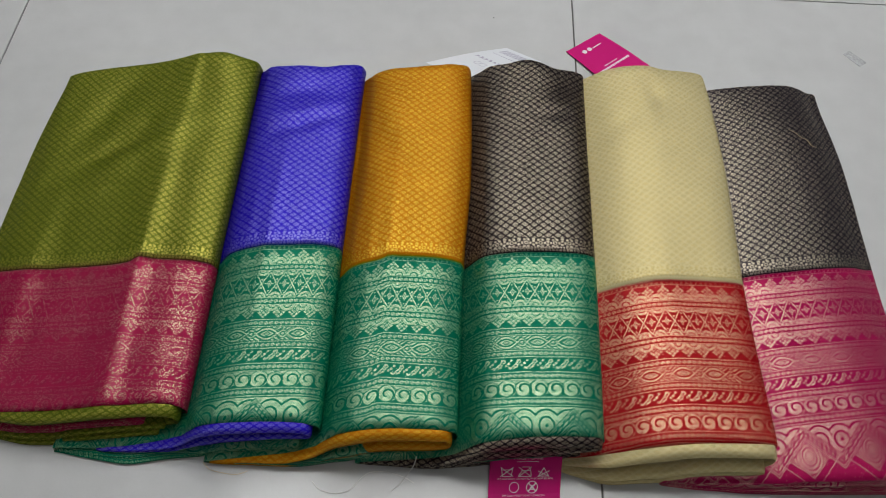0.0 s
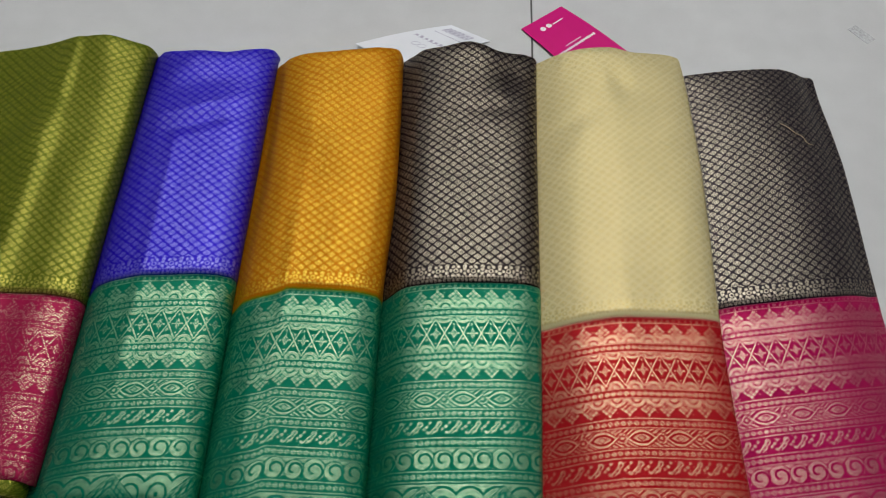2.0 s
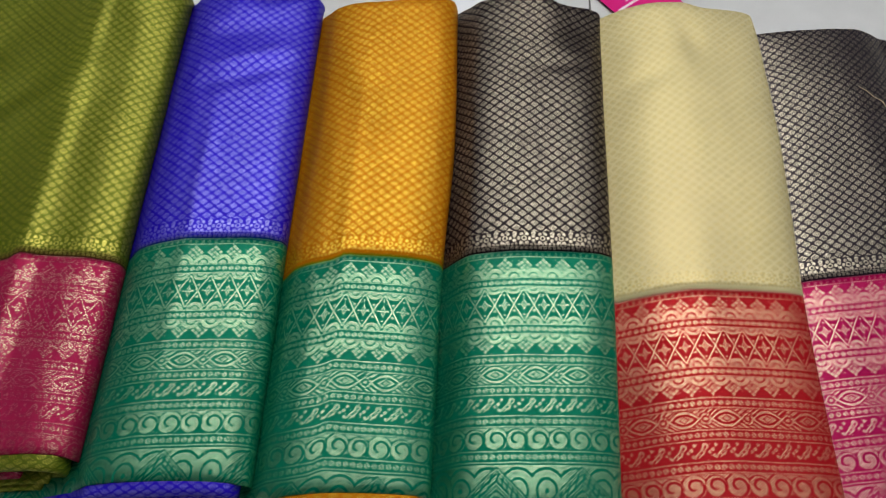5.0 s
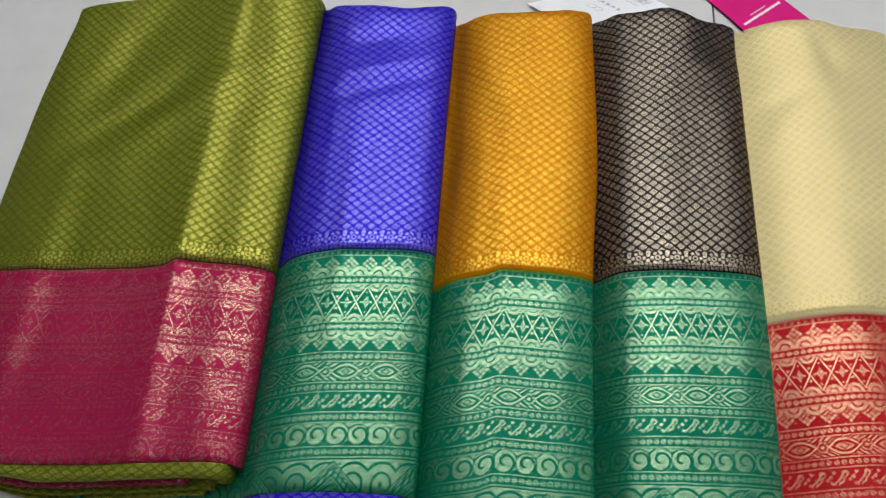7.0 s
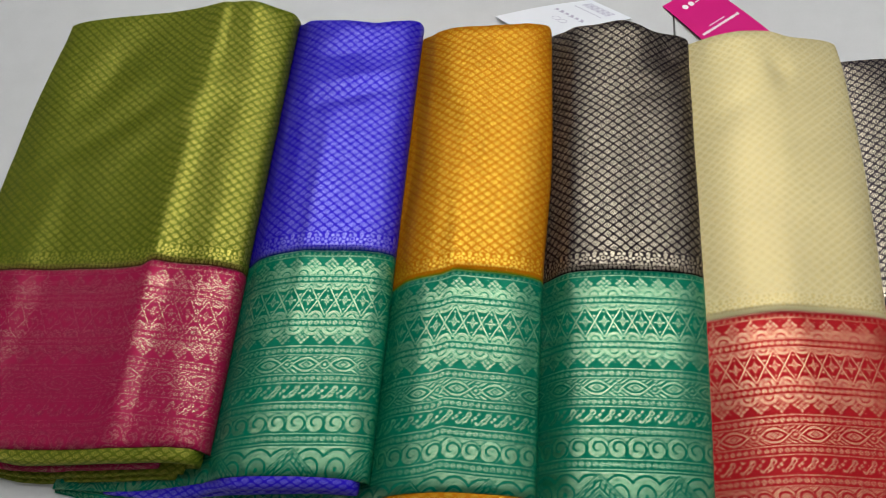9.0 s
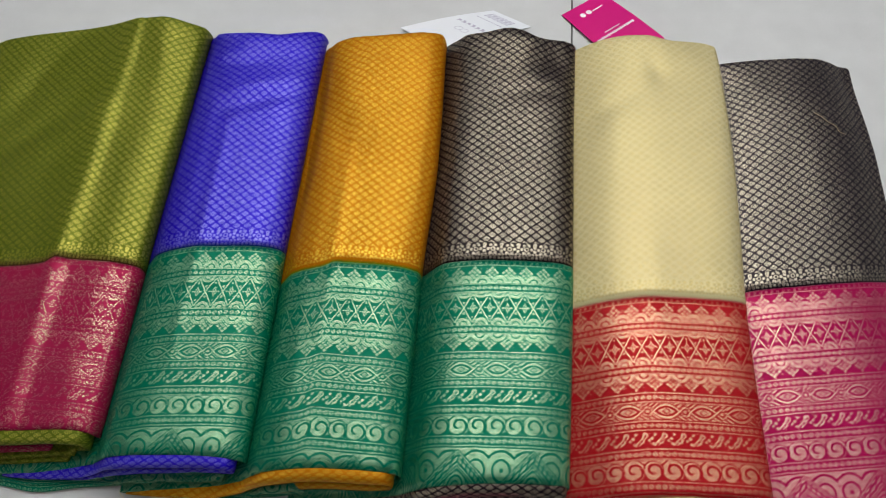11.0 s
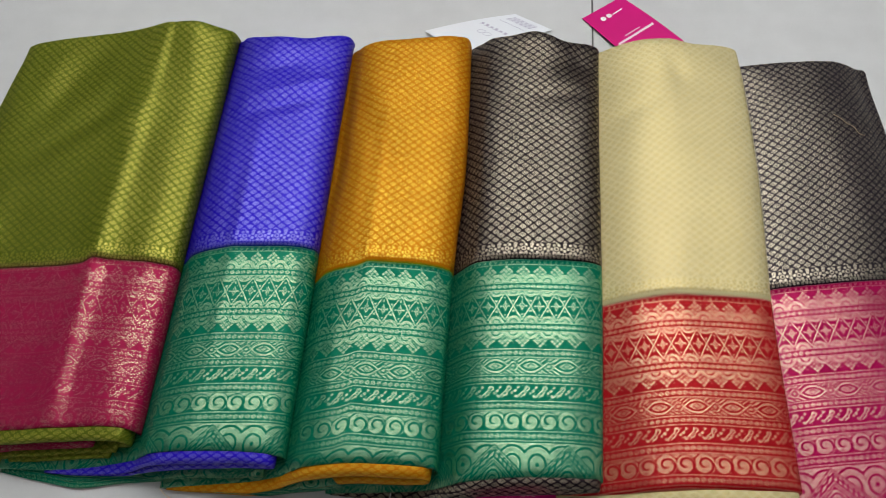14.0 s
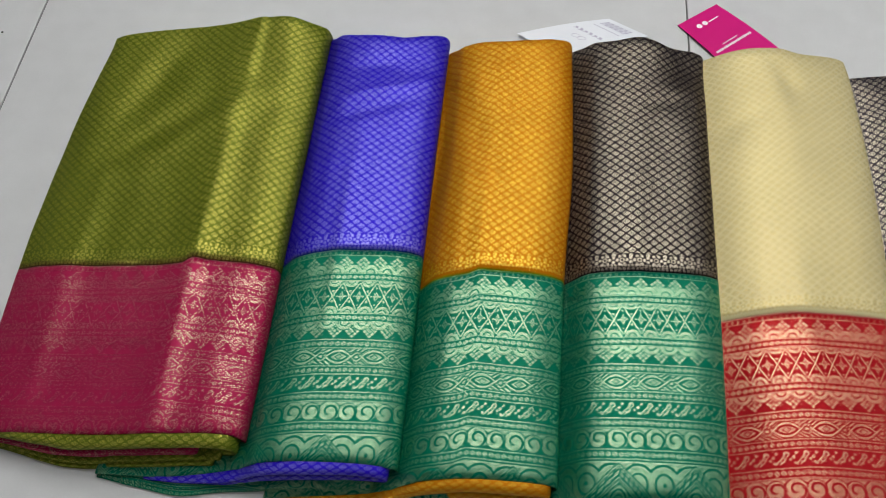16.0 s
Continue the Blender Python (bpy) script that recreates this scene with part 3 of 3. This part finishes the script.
# amber and emerald
def swell_amber(x, y, v):
    return (0.0014 * bump2(x, y, -0.06, 0.5, 0.007, 0.16) + 0.003 * bump2(x, y, -0.02, 0.45, 0.03, 0.12)
            - 0.004 * bump2(x, y, -0.075, 0.61, 0.02, 0.05, 30) - 0.008 * max(0.0, v - 0.6) * max(0.0, min(1.0, (0.0 - x) / 0.06)))


tops["amber"] = saree("folded amber yellow silk saree with broad emerald border", dict(
    name="folded_saree", seed=2.9, body="amber", border="emerald_b",
    body_label="amber silk woven with small gold scales", border_label="emerald silk border with gold bands",
    left=level((0.23, -0.235), (0.76, -0.21)), right=level((0.25, 0.0235), (0.45, 0.024), (0.58, 0.029), (0.76, 0.025)),
    far=level((-0.210, 0.7336), (-0.112, 0.7452), (-0.100, 0.7365), (-0.077, 0.7381), (-0.047, 0.7401), (0.011, 0.7475), (0.018, 0.7500), (0.023, 0.7504)),
    join=level((-0.2, 0.4275), (-0.113, 0.4365), (-0.068, 0.4435), (-0.056, 0.4480), (-0.02, 0.4470), (0.02, 0.4475)),
    near=level((-0.23, 0.232), (-0.16, 0.240), (-0.038, 0.2555), (0.02, 0.2565)),
    top=wide_top(0.066, 0.072, 0.0715, 0.0692, 0.060, 0.142, 0.032, 0.25), swell=swell_amber,
    folds=[("outer_fold", "amber", -0.228, 0.0185, 0.10, 0.96, 0.36, 0.010, 0.35),
           ("border_fold", "emerald_b", -0.215, -0.062, 0.0, 0.42, 0.45, 0.011, 0.3)]), laid_on("black", -0.078, 0.17))


# blue and emerald
def swell_blue(x, y, v):
    return (0.0012 * bump2(x, y, -0.195, 0.47, 0.007, 0.14) - 0.003 * bump2(x, y, -0.19, 0.635, 0.05, 0.008, 20)
            + 0.003 * bump2(x, y, -0.18, 0.655, 0.05, 0.01, 20) - 0.003 * bump2(x, y, -0.2, 0.69, 0.04, 0.008, 12)
            - 0.008 * max(0.0, v - 0.6))


tops["blue"] = saree("folded royal blue silk saree with broad emerald border", dict(
    name="folded_saree", seed=1.7, body="blue", border="emerald",
    body_label="royal blue silk woven with small silver scales", border_label="emerald silk border with gold bands",
    left=level((0.23, -0.392), (0.76, -0.36)), right=level((0.25, -0.114), (0.45, -0.1145), (0.6, -0.115), (0.76, -0.114)),
    far=level((-0.360, 0.7495), (-0.257, 0.7596), (-0.241, 0.7475), (-0.213, 0.7398), (-0.169, 0.7391), (-0.137, 0.7464), (-0.121, 0.7519)),
    join=level((-0.36, 0.4420), (-0.25, 0.4500), (-0.197, 0.4580), (-0.118, 0.4650)),
    near=level((-0.39, 0.238), (-0.33, 0.240), (-0.247, 0.252), (-0.132, 0.2595), (-0.118, 0.259)),
    top=wide_top(0.058, 0.064, 0.0645, 0.0622, 0.053, 0.142, 0.028, 0.272), swell=swell_blue,
    folds=[("outer_fold", "blue", -0.345, -0.121, 0.26, 0.96, 0.40, 0.010, 0.35),
           ("border_fold", "emerald", -0.388, -0.150, 0.14, 0.46, 0.40, 0.010, 0.3),
           ("lower_fold", "emerald", -0.390, -0.135, 0.0, 0.26, 0.45, 0.015, 0.3)]), laid_on("amber", -0.228, 0.02))


# olive and pink, on top of the row
def swell_olive(x, y, v):
    return (0.010 * bump2(x, y, -0.300, 0.76, 0.035, 0.06) - 0.004 * max(0.0, v - 0.6)
            + 0.0018 * bump2(x, y, -0.335, 0.42, 0.006, 0.13) - 0.005 * bump2(x, y, -0.40, 0.60, 0.075, 0.014, 38)
            + 0.004 * bump2(x, y, -0.37, 0.60, 0.09, 0.02, 42) - 0.004 * bump2(x, y, -0.43, 0.66, 0.02, 0.07, -25)
            + 0.003 * bump2(x, y, -0.46, 0.38, 0.015, 0.1))


tops["olive"] = saree("folded olive green silk saree with broad pink border", dict(
    name="folded_saree", seed=0.6, body="olive", border="pink",
    body_label="olive silk woven with small gold scales", border_label="pink silk border with faint gold bands",
    left=level((0.25, -0.492), (0.35, -0.516), (0.5, -0.521), (0.62, -0.518), (0.73, -0.506)),
    right=level((0.26, -0.252), (0.45, -0.2525), (0.6, -0.2525), (0.76, -0.2525)),
    far=level((-0.510, 0.7281), (-0.371, 0.7491), (-0.301, 0.7533), (-0.272, 0.7505), (-0.259, 0.7513)),
    join=level((-0.51, 0.423), (-0.416, 0.428), (-0.345, 0.433), (-0.333, 0.439), (-0.256, 0.438)),
    near=level((-0.51, 0.258), (-0.473, 0.260), (-0.36, 0.266), (-0.264, 0.274), (-0.25, 0.272)),
    top=level((0.0, 0.048), (0.006, 0.0525), (0.014, 0.0556), (0.024, 0.0578), (0.034, 0.0582), (0.055, 0.0567), (0.066, 0.0564), (0.076, 0.0588), (0.084, 0.0580), (0.12, 0.0505), (0.18, 0.043), (0.235, 0.037), (0.26, 0.028)),
    swell=swell_olive,
    folds=[("outer_fold", "olive", -0.488, -0.257, 0.0, 0.96, 0.32, 0.012, 0.35),
           ("border_fold", "pink", -0.500, -0.292, 0.36, 0.62, 0.42, 0.014, 0.3),
           ("lower_fold", "olive", -0.500, -0.272, 0.18, 0.36, 0.45, 0.018, 0.3),
           ("bottom_fold", "olive", -0.502, -0.280, 0.0, 0.18, 0.45, 0.021, 0.3)]), laid_on("blue", -0.38, -0.118))


# ---- cards, sticker, threads ----
def card(label, a, b, c, d, material, lift=(0.001, 0.001, 0.001, 0.001), bow=0.0, hang=0.0):
    """A thin printed card with the corners a, b, c, d on the floor; returns it and a map from its sides to the world."""
    th = 0.0006

    def at(s, t, up=0.0):
        z = (lift[0] * (1 - s) + lift[1] * s) * (1 - t) + (lift[3] * (1 - s) + lift[2] * s) * t + bow * math.sin(math.pi * t) + up + hang * max(0.0, 1 - t / 0.5) ** 1.6
        x = (a[0] * (1 - s) + b[0] * s) * (1 - t) + (d[0] * (1 - s) + c[0] * s) * t
        y = (a[1] * (1 - s) + b[1] * s) * (1 - t) + (d[1] * (1 - s) + c[1] * s) * t
        return Vector((x, y, z))
    bm = bmesh.new()
    n = 10
    up = [[bm.verts.new(at(i / n, j / n, th)) for i in range(n + 1)] for j in range(n + 1)]
    dn = [[bm.verts.new(at(i / n, j / n, 0)) for i in range(n + 1)] for j in range(n + 1)]
    for j in range(n):
        for i in range(n):
            bm.faces.new((up[j][i], up[j][i + 1], up[j + 1][i + 1], up[j + 1][i]))
            bm.faces.new((dn[j][i], dn[j + 1][i], dn[j + 1][i + 1], dn[j][i + 1]))
    for i in range(n):
        bm.faces.new((up[0][i], dn[0][i], dn[0][i + 1], up[0][i + 1]))
        bm.faces.new((up[n][i + 1], dn[n][i + 1], dn[n][i], up[n][i]))
        bm.faces.new((up[i + 1][0], dn[i + 1][0], dn[i][0], up[i][0]))
        bm.faces.new((up[i][n], dn[i][n], dn[i + 1][n], up[i + 1][n]))
    bmesh.ops.recalc_face_normals(bm, faces=bm.faces)
    ob = part("hang_tag", bm, material)
    tagged(ob, label, "tag")
    return ob, lambda s, t: at(s, t, th + 0.00025)


def strip(bm, at, s0, t0, s1, t1, w):
    """A printed stroke on a card, w wide, from one place to another."""
    p, q = at(s0, t0), at(s1, t1)
    d = (q - p)
    side = Vector((-d.y, d.x, 0)).normalized() * w / 2
    f = bm.faces.new([bm.verts.new(v) for v in (p - side, q - side, q + side, p + side)])
    f.normal_update()
    if f.normal.z < 0:
        f.normal_flip()


def ring_print(bm, at, s, t, rs, rt, w, n=24):
    for k in range(n):
        a, b = 2 * math.pi * k / n, 2 * math.pi * (k + 1) / n
        strip(bm, at, s + rs * math.cos(a), t + rt * math.sin(a), s + rs * math.cos(b), t + rt * math.sin(b), w)


# magenta tag behind the cream saree, print upside down
tag_a, on_a = card("magenta printed hang tag lying on the tiles, tucked under cream saree",
                   (0.212, 0.885), (0.162, 0.8445), (0.232, 0.765), (0.288, 0.815), M_CARD, (0.0012, 0.0012, 0.002, 0.002), 0.002)
bm = bmesh.new()
for s, t in ((0.56, 0.16), (0.70, 0.16)):
    for r in (0.045, 0.030, 0.015):
        ring_print(bm, on_a, s, t, r, r * 0.62, 0.0014)
strip(bm, on_a, 0.48, 0.17, 0.24, 0.165, 0.0016)
part("print", bm, M_PRINT, tag_a, "white printed badges and small line")
bm = bmesh.new()
for k in range(18):
    strip(bm, on_a, 0.10 + k * 0.046, 0.575, 0.135 + k * 0.046, 0.575, 0.0030 if k % 3 else 0.0038)
for k in range(7):
    strip(bm, on_a, 0.35 + k * 0.05, 0.52, 0.385 + k * 0.05, 0.52, 0.0014)
part("print", bm, M_PRINT, tag_a, "white printed lines")

# white tag behind the black saree
tag_b, on_b = card("white printed hang tag lying on the tiles, tucked under black saree",
                   (0.077, 0.846), (0.125, 0.8225), (0.022, 0.772), (-0.036, 0.807), M_PAPER, (0.0012, 0.0012, 0.004, 0.004), 0.003)
bm = bmesh.new()
for k in range(16):
    strip(bm, on_b, 0.18 + 0.037 * k, 0.07, 0.18 + 0.037 * k, 0.18, 0.0006 if k % 3 else 0.0011)
for k in range(9):
    strip(bm, on_b, 0.16 + 0.07 * k, 0.245, 0.205 + 0.07 * k, 0.245, 0.0012)
part("print", bm, M_INK, tag_b, "grey printed code bars")
bm = bmesh.new()
for k in range(6):
    strip(bm, on_b, 0.15 + 0.11 * k, 0.44, 0.21 + 0.11 * k, 0.44, 0.0042 if k % 2 else 0.0030)
    strip(bm, on_b, 0.16 + 0.11 * k, 0.47, 0.18 + 0.11 * k, 0.42, 0.0009)
ring_print(bm, on_b, 0.45, 0.58, 0.07, 0.035, 0.0006)
ring_print(bm, on_b, 0.58, 0.58, 0.07, 0.035, 0.0006)
part("print", bm, M_INK, tag_b, "grey printed emblem and heading bars")

# care tag in front of the black saree
tag_c, on_c = card("magenta wash care tag lying on the tiles, tucked under black saree",
                   (0.059, 0.262), (0.1325, 0.266), (0.1275, 0.146), (0.0555, 0.142), M_CARD, (0.002, 0.006, 0.0012, 0.0012), 0.0, 0.024)
bm = bmesh.new()
lw = 0.0007
strip(bm, on_c, 0.38, 0.160, 0.68, 0.160, 0.0006)
# tub, iron, triangle, crossed out
for p, q, r, s in ((0.18, 0.25, 0.20, 0.34), (0.20, 0.34, 0.32, 0.34), (0.32, 0.34, 0.34, 0.25), (0.17, 0.25, 0.35, 0.34), (0.35, 0.25, 0.17, 0.34), (0.19, 0.275, 0.33, 0.275),
                   (0.42, 0.34, 0.60, 0.34), (0.42, 0.34, 0.47, 0.285), (0.47, 0.285, 0.59, 0.285), (0.59, 0.285, 0.60, 0.34), (0.47, 0.25, 0.57, 0.25), (0.57, 0.25, 0.59, 0.285), (0.42, 0.25, 0.60, 0.345), (0.60, 0.25, 0.42, 0.345),
                   (0.70, 0.34, 0.84, 0.34), (0.70, 0.34, 0.77, 0.26), (0.77, 0.26, 0.84, 0.34), (0.69, 0.29, 0.85, 0.345), (0.85, 0.29, 0.69, 0.345)):
    strip(bm, on_c, p - 0.015, 0.235 + (q - 0.295) * 0.78, r - 0.015, 0.235 + (s - 0.295) * 0.78, lw)
ring_print(bm, on_c, 0.355, 0.354, 0.065, 0.040, lw)
ring_print(bm, on_c, 0.605, 0.354, 0.075, 0.046, lw)
for p, q, r, s in ((0.555, 0.324, 0.655, 0.384), (0.655, 0.324, 0.555, 0.384), (0.565, 0.369, 0.645, 0.369), (0.575, 0.339, 0.635, 0.339), (0.575, 0.354, 0.635, 0.354)):
    strip(bm, on_c, p, q, r, s, lw * 1.6)
part("print", bm, M_PRINT, tag_c, "white printed care symbols")


def words(text, at, s, t, size, parent):
    cu = bpy.data.curves.new("lettering", "FONT")
    cu.body, cu.size, cu.align_x = text, size, "CENTER"
    tmp = new("lettering", cu)
    me = bpy.data.meshes.new_from_object(tmp.evaluated_get(bpy.context.evaluated_depsgraph_get()))
    bpy.data.objects.remove(tmp)
    me.materials.clear()
    me.materials.append(M_PRINT)
    ob = new("lettering", me)
    p, q = at(s, t), at(s + 0.1, t)
    ob.location = p
    across, down = (q - p).normalized(), (at(s, t - 0.02) - p)
    normal = across.cross(down).normalized()
    ob.rotation_euler = Matrix((across, normal.cross(across), normal)).transposed().to_euler()
    ob.parent = parent
    tagged(ob, "white printed words " + text.lower())


for text, s, t, size in (("WASH CARE", 0.53, 0.145, 0.0055), ("DO NOT WASH", 0.24, 0.295, 0.0024), ("DO NOT IRON", 0.495, 0.295, 0.0024),
                         ("DO NOT BLEACH", 0.755, 0.295, 0.0024), ("DRY CLEAN ONLY", 0.33, 0.425, 0.0024), ("DO NOT TUMBLE DRY", 0.64, 0.425, 0.0022)):
    words(text, on_c, s, t, size, tag_c)

# clear sticker left on the tiles
bm = bmesh.new()
pts = [(0.564, 0.868), (0.575, 0.8755), (0.595, 0.853), (0.583, 0.8445)]
lo = [bm.verts.new((x, y, 0.0)) for x, y in pts]
hi = [bm.verts.new((x, y, 0.0004)) for x, y in pts]
bm.faces.new(hi)
bm.faces.new(lo[::-1])
for k in range(4):
    bm.faces.new((lo[k], lo[(k + 1) % 4], hi[(k + 1) % 4], hi[k]))
bmesh.ops.recalc_face_normals(bm, faces=bm.faces)
tagged(part("clear_sticker", bm, M_STICKER), "small clear plastic sticker stuck to the grey tiles", "sticker")


def strand(name, pts, radius, material, label):
    """A loose thread, swept round through a few places."""
    bm = bmesh.new()
    fine = []
    n = len(pts)
    for i in range(n - 1):
        p0, p1, p2, p3 = (Vector(pts[max(0, min(n - 1, i + k))]) for k in (-1, 0, 1, 2))
        for k in range(10):
            t = k / 10
            fine.append(0.5 * ((2 * p1) + (p2 - p0) * t + (2 * p0 - 5 * p1 + 4 * p2 - p3) * t * t + (3 * p1 - p0 - 3 * p2 + p3) * t ** 3))
    fine.append(Vector(pts[-1]))
    rings = []
    for i, p in enumerate(fine):
        d = (fine[min(i + 1, len(fine) - 1)] - fine[max(i - 1, 0)]).normalized()
        a = d.cross(Vector((0.1, 0.2, 1))).normalized()
        b = d.cross(a)
        rings.append([bm.verts.new(p + radius * (a * math.cos(k * 1.2566) + b * math.sin(k * 1.2566))) for k in range(5)])
    for i in range(len(rings) - 1):
        for k in range(5):
            bm.faces.new((rings[i][k], rings[i][(k + 1) % 5], rings[i + 1][(k + 1) % 5], rings[i + 1][k]))
    bmesh.ops.recalc_face_normals(bm, faces=bm.faces)
    return tagged(part(name, bm, material, smooth=True), label, "thread")


top_c = tops["charcoal"]
strand("loose_thread", [(x, y, top_c(x, y) + 0.0012) for x, y in ((0.432, 0.680), (0.440, 0.676), (0.447, 0.670), (0.455, 0.667), (0.459, 0.660), (0.467, 0.659))], 0.00035, M_GOLD_THREAD, "pale thread end lying on charcoal silk")
on_floor = 0.0006
strand("loose_thread", [(-0.122, 0.219, on_floor), (-0.113, 0.211, on_floor), (-0.098, 0.208, on_floor), (-0.083, 0.212, on_floor), (-0.072, 0.225, on_floor),
                        (-0.063, 0.231, on_floor), (-0.048, 0.232, on_floor), (-0.030, 0.228, on_floor), (-0.018, 0.222, on_floor)], 0.00035, M_THREAD, "thin loose white thread curled on the grey tiles")
strand("loose_thread", [(-0.016, 0.236, 0.046), (-0.019, 0.231, 0.030), (-0.026, 0.226, 0.012), (-0.034, 0.219, 0.002), (-0.042, 0.212, on_floor)], 0.0004, M_THREAD, "white thread end hanging from the amber fold")
strand("loose_thread", [(-0.235, 0.232, 0.004), (-0.228, 0.226, 0.001), (-0.215, 0.223, 0.001), (-0.200, 0.222, 0.001), (-0.188, 0.226, 0.002)], 0.0003, M_GOLD_THREAD, "amber thread end lying by the fold")



def crumb(x, y, r):
    bm = bmesh.new()
    bmesh.ops.create_icosphere(bm, subdivisions=1, radius=r)
    for v in bm.verts:
        v.co *= 0.8 + 0.4 * random.random()
        v.co.z = v.co.z * 0.6 + r * 0.45
    ob = tagged(part("crumb", bm, M_GROUT, smooth=True), "tiny dark crumb lying on the grey tiles", "crumb", "crumbs on the floor")
    ob.location = (x, y, 0.0)


for place in CRUMBS:
    crumb(*place)

# ---- floor tiles ----
tile_mesh = None
for i in range(-3, 3):
    for j in range(-2, 4):
        x0, y0 = JOINT_X + i * TILE, JOINT_Y + j * TILE
        if tile_mesh is None:
            ob = part("floor_tile", box(bmesh.new(), 0.001, TILE - 0.001, 0.001, TILE - 0.001, -0.012, 0.0, 0.0008), M_TILE, floor)
            tile_mesh = ob.data
        else:
            ob = new("floor_tile", tile_mesh)
            ob.parent = floor
        ob.location = (x0, y0, 0)
